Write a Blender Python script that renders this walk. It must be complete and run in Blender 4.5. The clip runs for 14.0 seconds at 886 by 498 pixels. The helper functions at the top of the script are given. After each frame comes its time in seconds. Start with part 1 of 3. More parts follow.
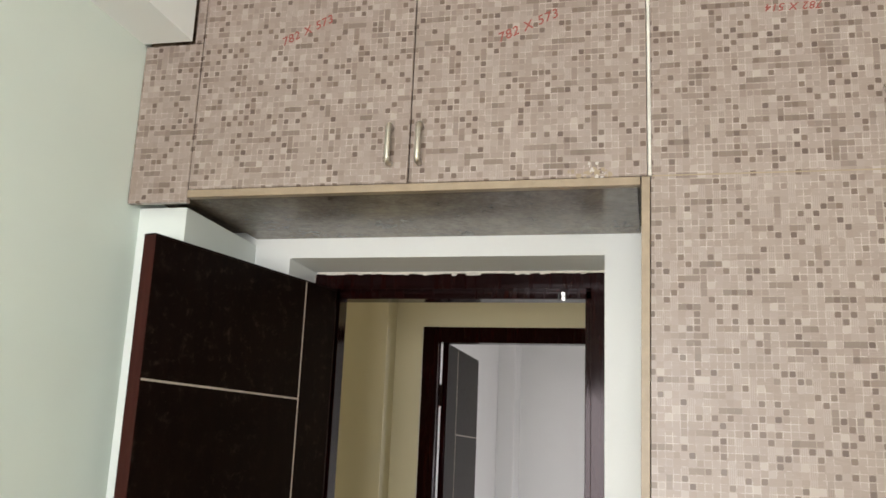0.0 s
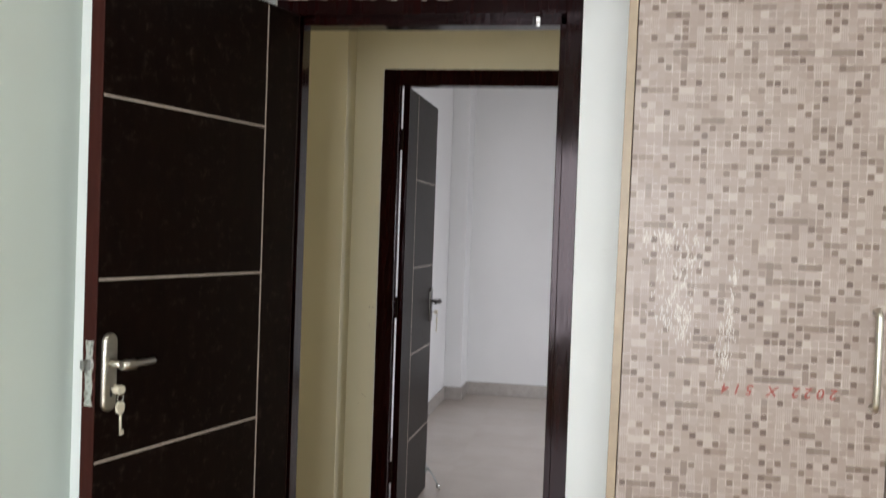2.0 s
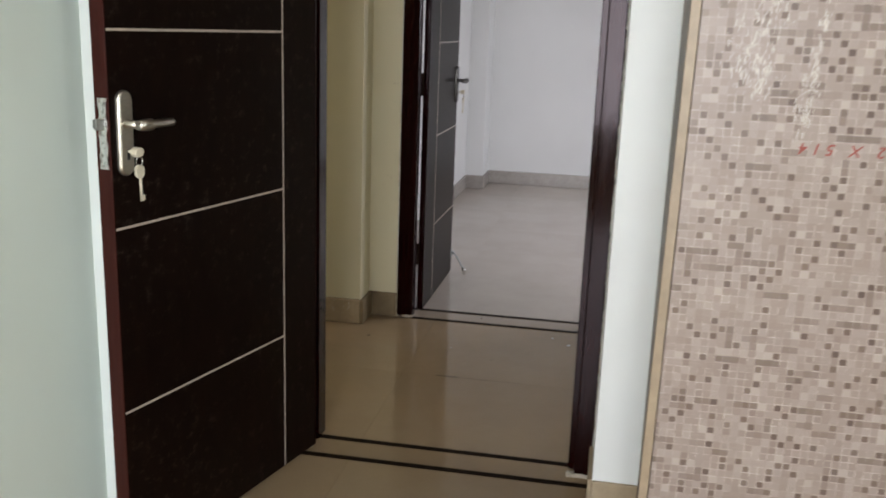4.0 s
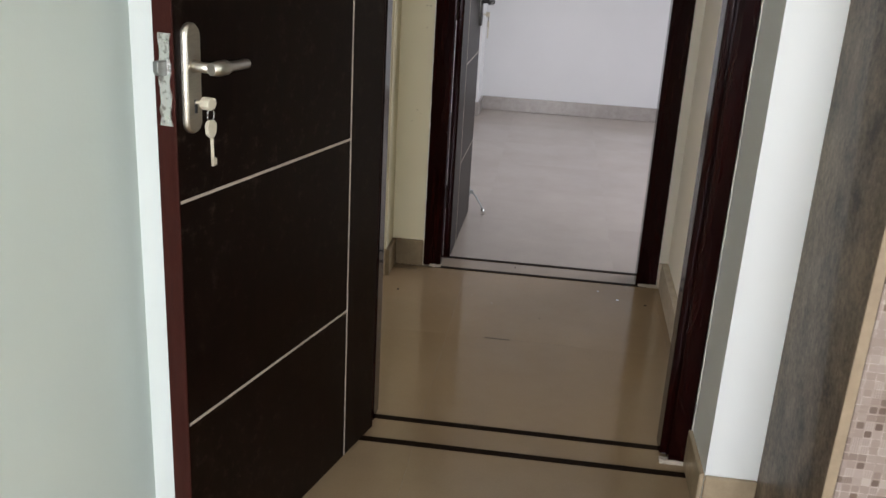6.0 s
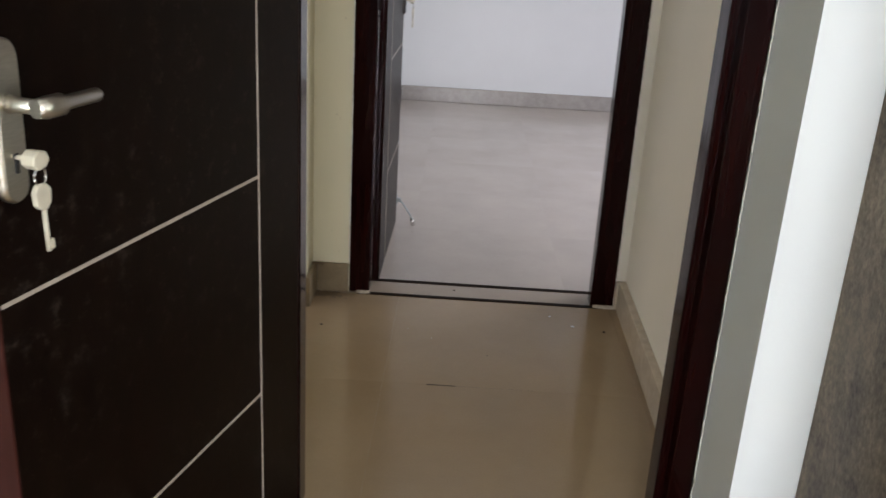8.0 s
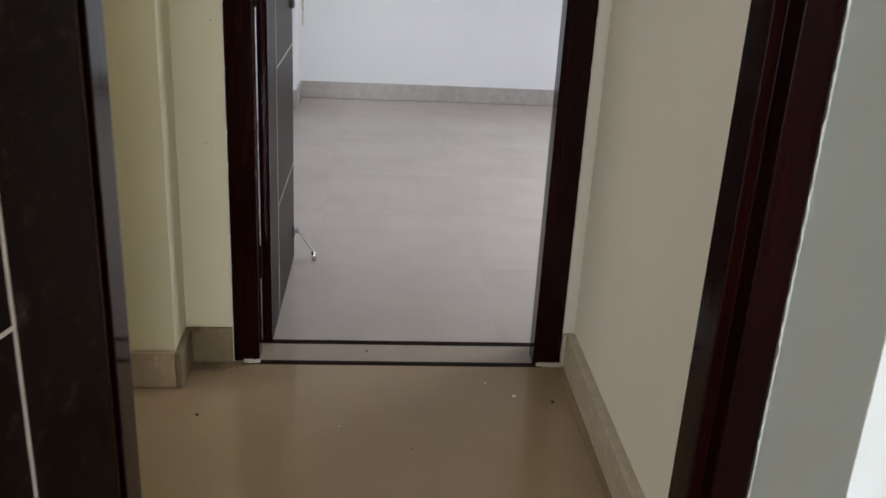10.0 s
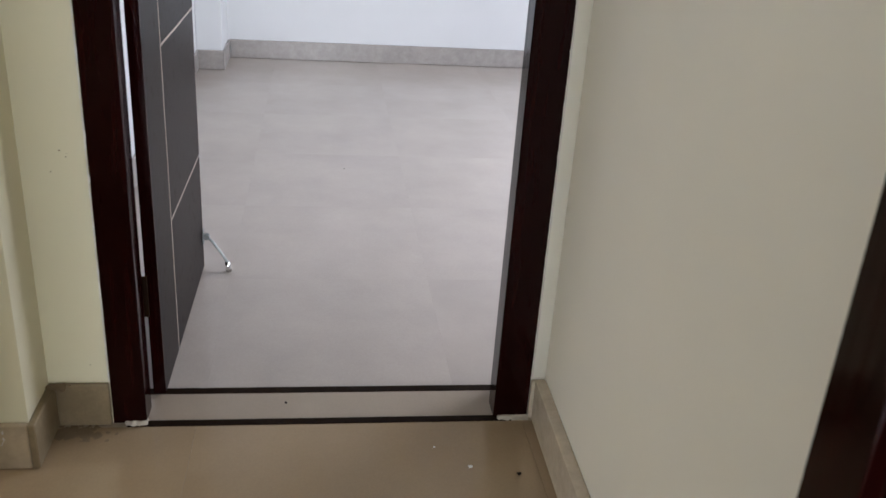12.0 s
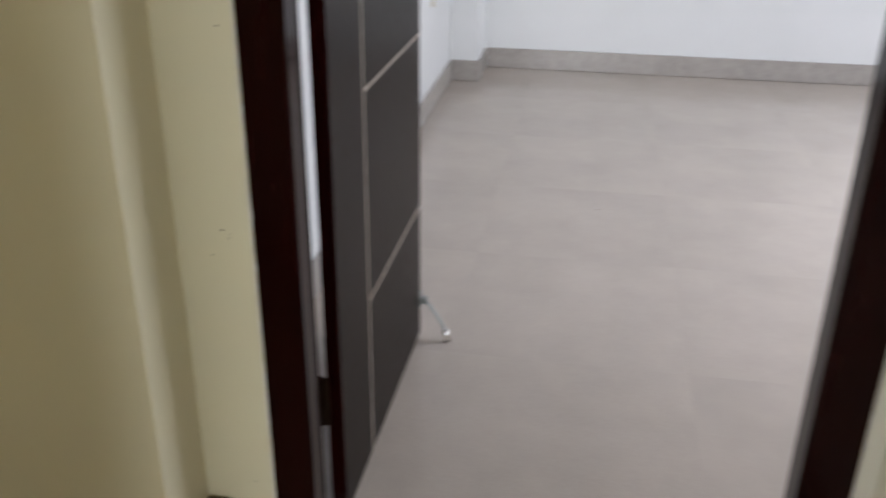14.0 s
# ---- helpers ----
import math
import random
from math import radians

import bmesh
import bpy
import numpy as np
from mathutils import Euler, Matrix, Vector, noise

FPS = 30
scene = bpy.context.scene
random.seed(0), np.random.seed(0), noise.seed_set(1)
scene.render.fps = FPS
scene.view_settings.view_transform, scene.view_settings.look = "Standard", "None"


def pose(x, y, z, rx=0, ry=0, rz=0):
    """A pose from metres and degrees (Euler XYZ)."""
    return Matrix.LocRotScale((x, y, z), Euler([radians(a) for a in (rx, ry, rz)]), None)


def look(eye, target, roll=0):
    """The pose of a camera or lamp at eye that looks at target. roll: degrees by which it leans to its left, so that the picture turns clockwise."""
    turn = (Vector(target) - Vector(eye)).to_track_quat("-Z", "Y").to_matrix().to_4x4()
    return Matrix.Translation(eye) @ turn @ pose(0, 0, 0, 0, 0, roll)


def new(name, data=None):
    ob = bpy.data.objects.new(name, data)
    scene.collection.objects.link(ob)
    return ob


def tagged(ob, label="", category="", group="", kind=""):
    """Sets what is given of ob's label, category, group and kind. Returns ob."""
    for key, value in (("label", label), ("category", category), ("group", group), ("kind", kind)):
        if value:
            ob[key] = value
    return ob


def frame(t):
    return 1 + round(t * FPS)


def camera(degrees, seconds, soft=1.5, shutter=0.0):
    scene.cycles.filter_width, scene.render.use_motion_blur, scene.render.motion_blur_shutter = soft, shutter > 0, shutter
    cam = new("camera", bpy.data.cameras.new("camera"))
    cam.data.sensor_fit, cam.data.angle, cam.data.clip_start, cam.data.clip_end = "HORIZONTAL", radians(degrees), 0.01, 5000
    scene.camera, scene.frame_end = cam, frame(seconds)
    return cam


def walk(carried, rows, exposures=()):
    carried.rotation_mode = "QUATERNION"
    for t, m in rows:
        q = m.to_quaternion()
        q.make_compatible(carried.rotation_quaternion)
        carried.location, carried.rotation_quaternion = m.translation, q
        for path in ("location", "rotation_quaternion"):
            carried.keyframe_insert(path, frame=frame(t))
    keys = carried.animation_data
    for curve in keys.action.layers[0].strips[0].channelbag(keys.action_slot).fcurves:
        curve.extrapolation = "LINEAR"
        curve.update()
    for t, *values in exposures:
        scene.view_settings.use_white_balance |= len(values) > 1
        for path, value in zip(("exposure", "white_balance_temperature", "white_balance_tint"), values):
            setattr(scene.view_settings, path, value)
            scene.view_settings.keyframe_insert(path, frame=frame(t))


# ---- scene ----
cam = camera(52.1, 14.0, shutter=0.5)

PATH = [
    (0, (0.109, 0.132, 1.515), (-0.347, 2.026, 1.966), 2.4),
    (0.5, (0.072, 0.144, 1.522), (-0.323, 2.05, 1.979), 1.7),
    (1, (0.055, 0.156, 1.499), (-0.321, 2.09, 1.848), 1.7),
    (1.5, (0.046, 0.174, 1.44), (-0.302, 2.138, 1.586), 1.9),
    (2, (0.027, 0.177, 1.39), (-0.304, 2.149, 1.35), 2.0),
    (2.5, (0.018, 0.187, 1.362), (-0.301, 2.155, 1.205), 2.1),
    (3, (0.003, 0.2, 1.348), (-0.3, 2.158, 1.071), 2.1),
    (3.5, (-0.012, 0.217, 1.322), (-0.311, 2.158, 0.945), 2.5),
    (4, (-0.061, 0.33, 1.287), (-0.396, 2.242, 0.806), 2.1),
    (4.1, (-0.062, 0.351, 1.286), (-0.416, 2.256, 0.791), 1.9),
    (6.3, (-0.514, 0.693, 1.28), (-0.686, 2.574, 0.623), 3.6),
    (6.5, (-0.527, 0.715, 1.276), (-0.673, 2.597, 0.617), 3.7),
    (6.7, (-0.545, 0.758, 1.271), (-0.654, 2.642, 0.611), 3.7),
    (7, (-0.558, 0.848, 1.259), (-0.657, 2.734, 0.6), 3.7),
    (7.5, (-0.568, 1.033, 1.265), (-0.644, 2.919, 0.603), 3.4),
    (8, (-0.576, 1.147, 1.269), (-0.593, 3.028, 0.588), 3.4),
    (8.2, (-0.589, 1.181, 1.271), (-0.561, 3.058, 0.58), 4.0),
    (10.5, (-0.535, 1.94, 1.256), (-0.358, 3.794, 0.528), 3.0),
    (10.7, (-0.508, 1.984, 1.263), (-0.331, 3.834, 0.525), 3.0),
    (11, (-0.483, 2.069, 1.252), (-0.292, 3.913, 0.502), 3.0),
    (11.5, (-0.478, 2.183, 1.246), (-0.266, 4.011, 0.463), 3.3),
    (12, (-0.479, 2.376, 1.232), (-0.208, 4.183, 0.419), 4.0),
    (12.5, (-0.475, 2.481, 1.222), (-0.201, 4.28, 0.393), 3.8),
    (13, (-0.443, 2.647, 1.209), (-0.214, 4.454, 0.382), 3.5),
    (13.5, (-0.394, 2.804, 1.233), (-0.35, 4.632, 0.424), 2.0),
    (14, (-0.438, 2.932, 1.215), (-0.73, 4.718, 0.365), 0.6),
]
EXPOSURES = [(0.0, -0.08, 6950, 11), (0.9, -0.07, 6800, 11), (2.0, -0.15, 6550, 12), (4.0, -0.16, 6550, 12), (6.5, -0.02, 6450, 14), (8.0, 0.06, 6350, 13), (10.5, 0.08, 6300, 10), (11.0, 0.12, 6300, 11), (12.0, 0.44, 6050, 11), (12.5, 0.54, 5950, 11), (13.2, 0.54, 5950, 11), (14.0, 0.34, 6300, 10)]
walk(cam, [(t, look(eye, target, roll)) for t, eye, target, roll in PATH], EXPOSURES)


# ---- world, sun, window light and added fill ----
world = bpy.data.worlds.new("sky")
scene.world = world
world.use_nodes = True
wn = world.node_tree
sky = wn.nodes.new("ShaderNodeTexSky")
sky.sky_type, sky.sun_disc = "NISHITA", False
sky.sun_elevation, sky.sun_rotation = radians(55), radians(-10)
wn.nodes["Background"].inputs["Strength"].default_value = 0.1
wn.links.new(sky.outputs[0], wn.nodes["Background"].inputs["Color"])
sun = new("sun", bpy.data.lights.new("sun", "SUN"))
sun.data.energy, sun.data.angle, sun.data.color = 2.5, radians(0.5), (1, 0.95, 0.88)
sun.matrix_basis = look((0, 0, 10), (1.2, -6.9, 0))


def window_light(name, eye, target, w, h, watts, colour):
    lamp = new(name, bpy.data.lights.new(name, "AREA"))
    lamp.data.shape, lamp.data.size, lamp.data.size_y = "RECTANGLE", w, h
    lamp.data.energy, lamp.data.color = watts, colour
    lamp.matrix_basis = look(eye, target)
    return lamp


window_light("bedroom_window_light", (-0.25, -2.78, 1.30), (-0.25, 0, 0.55), 1.7, 1.74, 170, (0.95, 0.97, 1.0))
# Added fill: brightens the west wall so that it bounces onto the doorway.
window_light("bedroom_side_window_light", (2.58, -0.3, 1.55), (0, -0.3, 1.5), 1.4, 1.25, 24, (0.95, 0.97, 1.0))
window_light("far_room_window_light", (2.18, 5.7, 1.38), (1.2, 5.7, 0.15), 1.4, 0.85, 66, (0.88, 0.91, 1.0))
# Light from the passage's unseen left end; the window there is added.
window_light("passage_window_light", (-5.43, 3.45, 1.6), (-3, 3.45, 1.5), 0.8, 1.2, 34, (1.0, 0.99, 0.97))


# ---- materials ----
class Nodes:
    """A short way to wire a node material."""

    def __init__(self, name):
        self.mat = bpy.data.materials.new(name)
        self.mat.use_nodes = True
        self.tree = self.mat.node_tree
        self.shader = self.tree.nodes["Principled BSDF"]
        co = self.tree.nodes.new("ShaderNodeTexCoord")
        self.place = co.outputs["Object"]

    def add(self, kind, operation=None, use_clamp=False, blend_type=None):
        n = self.tree.nodes.new("ShaderNode" + kind)
        if operation:
            n.operation = operation
        if use_clamp:
            n.use_clamp = True
        if blend_type:
            n.blend_type = blend_type
        return n

    def wire(self, a, b):
        if hasattr(a, "is_output"):
            self.tree.links.new(a, b)
        else:
            b.default_value = a

    def math(self, op, a, b=0.0, clamp=False):
        n = self.add("Math", operation=op, use_clamp=clamp)
        self.wire(a, n.inputs[0])
        self.wire(b, n.inputs[1])
        return n.outputs[0]

    def noise(self, scale, detail=4.0, rough=0.6, stretch=None):
        n = self.add("TexNoise")
        n.inputs["Scale"].default_value = scale
        n.inputs["Detail"].default_value = detail
        n.inputs["Roughness"].default_value = rough
        place = self.place
        if stretch:
            m = self.add("Mapping")
            m.inputs["Scale"].default_value = stretch
            self.wire(place, m.inputs["Vector"])
            place = m.outputs[0]
        self.wire(place, n.inputs["Vector"])
        return n.outputs[0]

    def ramp(self, value, *stops):
        n = self.add("ValToRGB")
        while len(n.color_ramp.elements) < len(stops):
            n.color_ramp.elements.new(0.5)
        for e, (at, c) in zip(n.color_ramp.elements, stops):
            e.position = at
            e.color = (*c, 1) if len(c) == 3 else c
        self.wire(value, n.inputs[0])
        return n.outputs[0]

    def mix(self, factor, a, b, blend="MIX"):
        n = self.add("MixRGB", blend_type=blend)
        self.wire(factor, n.inputs[0])
        for v, i in ((a, 1), (b, 2)):
            self.wire((*v, 1) if isinstance(v, tuple) and len(v) == 3 else v, n.inputs[i])
        return n.outputs[0]

    def done(self, colour, rough=0.5, metal=0.0, bump=None, strength=0.1, distance=0.002, coat=0.0, spec=0.5):
        self.wire((*colour, 1) if isinstance(colour, tuple) else colour, self.shader.inputs["Base Color"])
        self.wire(rough, self.shader.inputs["Roughness"])
        self.shader.inputs["Metallic"].default_value = metal
        self.shader.inputs["Specular IOR Level"].default_value = spec
        self.shader.inputs["Coat Weight"].default_value = coat
        self.shader.inputs["Coat Roughness"].default_value = 0.12
        if bump is not None:
            b = self.add("Bump")
            b.inputs["Strength"].default_value = strength
            b.inputs["Distance"].default_value = distance
            self.wire(bump, b.inputs["Height"])
            self.wire(b.outputs[0], self.shader.inputs["Normal"])
        return self.mat


def scaled(c, k):
    return tuple(min(1.0, v * k) for v in c)


def paint(name, c, rough=0.55, wave=0.5):
    n = Nodes(name)
    broad = n.noise(1.3, 3)
    fine = n.noise(70, 3)
    roller = n.noise(5.0, 3, 0.6, (1, 1, 0.25))
    col = n.ramp(broad, (0.3, scaled(c, 0.955)), (0.7, scaled(c, 1.02)))
    col = n.mix(n.math("MULTIPLY", n.math("GREATER_THAN", n.noise(9, 6, 0.75), 0.70), 0.10), col, scaled(c, 0.75))
    h = n.math("ADD", n.math("MULTIPLY", fine, 0.35), n.math("MULTIPLY", roller, wave))
    return n.done(col, rough, bump=h, strength=0.25, distance=0.004)


def tile_mat(name, c, rough=0.13, vary=1.0):
    n = Nodes(name)
    rnd = n.add("ObjectInfo").outputs["Random"]
    shift = n.add("VectorMath", operation="ADD")
    n.wire(n.place, shift.inputs[0])
    n.wire(n.math("MULTIPLY", rnd, 40.0 * vary), shift.inputs[1])
    n.place = shift.outputs[0]
    cloud = n.noise(3.2, 5, 0.62)
    speck = n.noise(210, 2)
    col = n.ramp(cloud, (0.25, scaled(c, 0.88)), (0.55, c), (0.8, scaled(c, 1.1)))
    col = n.mix(0.12, col, n.ramp(speck, (0.35, scaled(c, 0.75)), (0.65, scaled(c, 1.2))))
    col = n.mix(n.math("MULTIPLY", rnd, 0.05 * vary), col, scaled(c, 0.85))
    dust = n.noise(1.7, 6, 0.7)
    col = n.mix(n.math("MULTIPLY", n.ramp(dust, (0.35, (0, 0, 0)), (0.9, (1, 1, 1))), 0.2), col, (0.46, 0.40, 0.32))
    r = n.math("ADD", n.math("MULTIPLY", n.ramp(dust, (0.40, (0, 0, 0)), (0.9, (1, 1, 1))), 0.16), rough)
    return n.done(col, r, bump=n.noise(14, 2), strength=0.04, distance=0.002, spec=0.48)


def muddy_tile(name, c):
    """Skirting tile smeared with dried mud."""
    n = Nodes(name)
    speck = n.noise(160, 2)
    col = n.ramp(speck, (0.3, scaled(c, 0.85)), (0.7, scaled(c, 1.1)))
    smear = n.ramp(n.noise(8, 5, 0.6), (0.34, (0, 0, 0)), (0.6, (1, 1, 1)))
    col = n.mix(n.math("MULTIPLY", smear, 0.75), col, (0.15, 0.105, 0.052))
    return n.done(col, 0.5, bump=n.noise(60, 5), strength=0.4, distance=0.002)


def mosaic(name):
    """Printed laminate: small squares, some run together into bars, over a woven ground."""
    n = Nodes(name)
    sep = n.add("SeparateXYZ")
    n.wire(n.place, sep.inputs[0])
    cell = 0.0155
    wob = n.math("MULTIPLY", n.math("SUBTRACT", n.noise(60, 2), 0.5), 0.12)
    wob2 = n.math("MULTIPLY", n.math("SUBTRACT", n.noise(47, 2), 0.5), 0.12)
    u0 = n.math("ADD", n.math("DIVIDE", sep.outputs[0], cell), wob)
    v0 = n.math("ADD", n.math("DIVIDE", sep.outputs[2], cell), wob2)

    def rand(a, b, c):
        comb = n.add("CombineXYZ")
        n.wire(a, comb.inputs[0])
        n.wire(b, comb.inputs[1])
        n.wire(c, comb.inputs[2])
        w = n.add("TexWhiteNoise")
        n.wire(comb.outputs[0], w.inputs[0])
        return w.outputs[0]

    iu, iv = n.math("FLOOR", u0), n.math("FLOOR", v0)
    fu, fv = n.math("FRACT", u0), n.math("FRACT", v0)
    eu = n.math("ABSOLUTE", n.math("SUBTRACT", fu, 0.5))
    ev = n.math("ABSOLUTE", n.math("SUBTRACT", fv, 0.5))
    # runs of two or three squares
    wide_u = n.math("FLOOR", n.math("DIVIDE", n.math("ADD", iu, n.math("MULTIPLY", rand(iv, 3.0, 9.0), 7.0)), 2.6))
    tall_v = n.math("FLOOR", n.math("DIVIDE", n.math("ADD", iv, n.math("MULTIPLY", rand(iu, 5.0, 2.0), 7.0)), 2.2))
    single, run, stack = rand(iu, iv, 1.0), rand(wide_u, iv, 4.0), rand(iu, tall_v, 6.0)
    patch = n.noise(5.0, 2)
    lean = n.math("MULTIPLY", n.math("SUBTRACT", patch, 0.5), 0.05)

    def inside(value, a, b):
        return n.ramp(value, (a, (1, 1, 1)), (b, (0, 0, 0)))

    # dark squares mostly keep one square apart, as on a chequerboard
    odd = n.math("MULTIPLY", n.math("FLOORED_MODULO", n.math("ADD", iu, iv), 2.0), -0.25)
    dark = n.ramp(n.math("ADD", single, n.math("ADD", odd, lean)), (0.60, (0, 0, 0)), (0.64, (0.16,) * 3), (0.72, (0.32,) * 3), (0.735, (0.80,) * 3), (0.95, (1, 1, 1)))
    away = n.math("POWER", n.math("ADD", n.math("POWER", eu, 5.0), n.math("POWER", ev, 5.0)), 0.2)
    dark = n.math("MULTIPLY", dark, inside(away, 0.36, 0.43))
    bar = n.ramp(n.math("ADD", run, lean), (0.895, (0, 0, 0)), (0.905, (0.38,) * 3), (1.0, (0.70,) * 3))
    bar = n.math("MULTIPLY", bar, inside(ev, 0.36, 0.45))
    post = n.ramp(n.math("ADD", stack, lean), (0.945, (0, 0, 0)), (0.955, (0.35,) * 3), (1.0, (0.6,) * 3))
    post = n.math("MULTIPLY", post, inside(eu, 0.36, 0.45))
    base = n.ramp(rand(iu, iv, 8.0), (0.0, (0.279, 0.216, 0.189)), (0.5, (0.305, 0.241, 0.213)), (0.92, (0.326, 0.262, 0.234)), (0.95, (0.398, 0.331, 0.301)), (1.0, (0.416, 0.349, 0.317)))
    ground = n.mix(n.math("MULTIPLY", stack, 0.16), base, (0.266, 0.206, 0.179))
    ground = n.mix(n.math("MULTIPLY", n.ramp(rand(wide_u, iv, 21.0), (0.5, (0, 0, 0)), (0.9, (1, 1, 1))), 0.25), ground, (0.266, 0.208, 0.180))
    # short pale hairlines inside a few of the squares
    hair = n.ramp(n.math("ABSOLUTE", n.math("SUBTRACT", n.math("FRACT", n.math("MULTIPLY", u0, 4.0)), 0.5)), (0.22, (1, 1, 1)), (0.36, (0, 0, 0)))
    hair = n.math("MULTIPLY", hair, n.math("GREATER_THAN", rand(iu, tall_v, 17.0), 0.76))
    ground = n.mix(n.math("MULTIPLY", hair, 0.5), ground, (0.416, 0.349, 0.317))
    level = n.ramp(n.noise(42, 3, 0.65, (0.8, 1, 9)), (0.54, (0, 0, 0)), (0.68, (1, 1, 1)))
    ground = n.mix(n.math("MULTIPLY", level, 0.22), ground, (0.398, 0.331, 0.300))
    deep = n.ramp(rand(iu, iv, 11.0), (0.0, (0.096, 0.062, 0.049)), (1.0, (0.151, 0.101, 0.078)))
    k = n.math("MAXIMUM", dark, n.math("MAXIMUM", bar, post))
    col = n.mix(k, ground, deep)
    joint = n.ramp(n.math("MAXIMUM", eu, ev), (0.43, (0, 0, 0)), (0.46, (1, 1, 1)))
    broken = n.math("MULTIPLY", n.ramp(n.noise(48, 3), (0.45, (0, 0, 0)), (0.58, (1, 1, 1))), n.math("ADD", n.math("MULTIPLY", rand(iu, iv, 14.0), 0.8), 0.2))
    broken = n.math("MULTIPLY", broken, n.math("SUBTRACT", 1.0, n.math("MAXIMUM", bar, post), True))
    col = n.mix(n.math("MULTIPLY", n.math("MULTIPLY", joint, broken), 0.95), col, (0.52, 0.44, 0.40))
    col = n.mix(n.math("MULTIPLY", n.noise(1.1, 4), 0.10), col, (0.292, 0.231, 0.193))
    return n.done(col, n.ramp(n.noise(6, 4), (0.3, (0.30,) * 3), (0.7, (0.44,) * 3)), bump=n.math("MULTIPLY", k, -0.5), strength=0.05, distance=0.0006)


def veneer(name, dark, light, rough, stretch, dusty=0.0, coat=0.0, spec=0.5):
    n = Nodes(name)
    grain = n.noise(9, 6, 0.65, stretch)
    pores = n.noise(90, 3, 0.6, stretch)
    col = n.ramp(grain, (0.3, dark), (0.72, light))
    col = n.mix(n.math("MULTIPLY", pores, 0.5), col, scaled(dark, 0.55))
    r = rough
    if dusty:
        where = n.ramp(n.noise(3.0, 3), (0.35, (0, 0, 0)), (0.58, (1, 1, 1)))
        smear = n.math("MULTIPLY", n.ramp(n.noise(30, 8, 0.74), (0.54, (0, 0, 0)), (0.80, (1, 1, 1))), where)
        spots = n.math("MULTIPLY", n.ramp(n.noise(75, 4, 0.7), (0.65, (0, 0, 0)), (0.75, (1, 1, 1))), where)
        col = n.mix(n.math("MULTIPLY", n.math("MAXIMUM", smear, spots), dusty), col, (0.27, 0.20, 0.155))
        r = n.math("ADD", n.math("MULTIPLY", smear, 0.25), rough)
    n.shader.inputs["Specular Tint"].default_value = (1.0, 0.80, 0.78, 1)
    return n.done(col, r, bump=pores, strength=0.08, distance=0.0008, coat=coat, spec=spec)


def varnish(name, dark, light):
    """Dark stained hardwood under brushed gloss varnish, with uneven runs."""
    n = Nodes(name)
    col = n.ramp(n.noise(9, 6, 0.65, (5, 5, 0.4)), (0.3, dark), (0.72, light))
    runs = n.noise(6, 2, 0.5, (4, 4, 0.5))
    rough = n.ramp(n.noise(5, 5, 0.65, (4, 4, 0.6)), (0.35, (0.07,) * 3), (0.65, (0.15,) * 3))
    n.shader.inputs["Specular Tint"].default_value = (1.0, 0.86, 0.92, 1)
    return n.done(col, rough, bump=runs, strength=0.25, distance=0.003, spec=0.15)


def metal(name, c, rough, fleck=0.0):
    n = Nodes(name)
    brushed = n.noise(60, 4, 0.6, (1, 1, 8))
    return n.done(n.ramp(brushed, (0.3, scaled(c, 0.86)), (0.7, c)), n.math("ADD", n.math("MULTIPLY", n.noise(30, 4), 0.16 + fleck), rough), 1.0, bump=n.noise(90, 3), strength=0.06 + fleck, distance=0.0008)


def foil(name):
    """Bright sheet steel, crumpled, with dark smears in its colour."""
    n = Nodes(name)
    smear = n.ramp(n.noise(55, 4, 0.65), (0.50, (0, 0, 0)), (0.60, (1, 1, 1)))
    col = n.mix(n.math("MULTIPLY", smear, 0.75), (0.93, 0.93, 0.92), (0.22, 0.19, 0.17))
    return n.done(col, n.math("ADD", n.math("MULTIPLY", n.noise(40, 3), 0.2), 0.2), 1.0, bump=n.noise(70, 3), strength=0.8, distance=0.002)


def board(name, rough, spec, *stops):
    n = Nodes(name)
    a = n.noise(9, 6, 0.72, (1, 1, 0.7))
    b = n.noise(75, 5, 0.72)
    col = n.ramp(n.math("ADD", n.math("MULTIPLY", a, 0.6), n.math("MULTIPLY", b, 0.4)), *stops)
    return n.done(col, rough, bump=b, strength=0.04, distance=0.0006, spec=spec)


def plain(name, c, rough=0.5, bumpy=0.3, spec=0.5):
    n = Nodes(name)
    col = n.ramp(n.noise(25, 5, 0.7), (0.3, scaled(c, 0.82)), (0.7, scaled(c, 1.08)))
    return n.done(col, rough, bump=n.noise(120, 3), strength=bumpy, distance=0.001, spec=spec)


GREEN = paint("pale_green_emulsion", (0.76, 0.84, 0.785))
WHITE = paint("white_emulsion", (0.862, 0.885, 0.880))
STUB = paint("greenish_white_emulsion", (0.82, 0.875, 0.85))
CREAM = paint("cream_emulsion", (0.70, 0.64, 0.45))
COOL = paint("cool_white_emulsion", (0.74, 0.74, 0.73))
OFFWHITE = paint("off_white_emulsion", (0.85, 0.80, 0.70))
CEIL = paint("ceiling_white", (0.82, 0.82, 0.80), 0.7)
TILE = tile_mat("beige_vitrified_tile", (0.325, 0.229, 0.134), 0.075)
TILE_GREY = tile_mat("pale_grey_vitrified_tile", (0.475, 0.41, 0.36), 0.14, 0.1)
TILE_PALE = tile_mat("pale_beige_threshold_tile", (0.37, 0.295, 0.225), 0.16)
SKIRT = plain("beige_skirting_tile", (0.42, 0.33, 0.225), 0.25, 0.03)
SKIRT_PALE = plain("pale_skirting_tile", (0.56, 0.475, 0.37), 0.25, 0.03)
SKIRT_GREY = plain("grey_skirting_tile", (0.38, 0.345, 0.315), 0.25, 0.03)
MUDDY = muddy_tile("muddy_skirting_tile", (0.27, 0.205, 0.12))
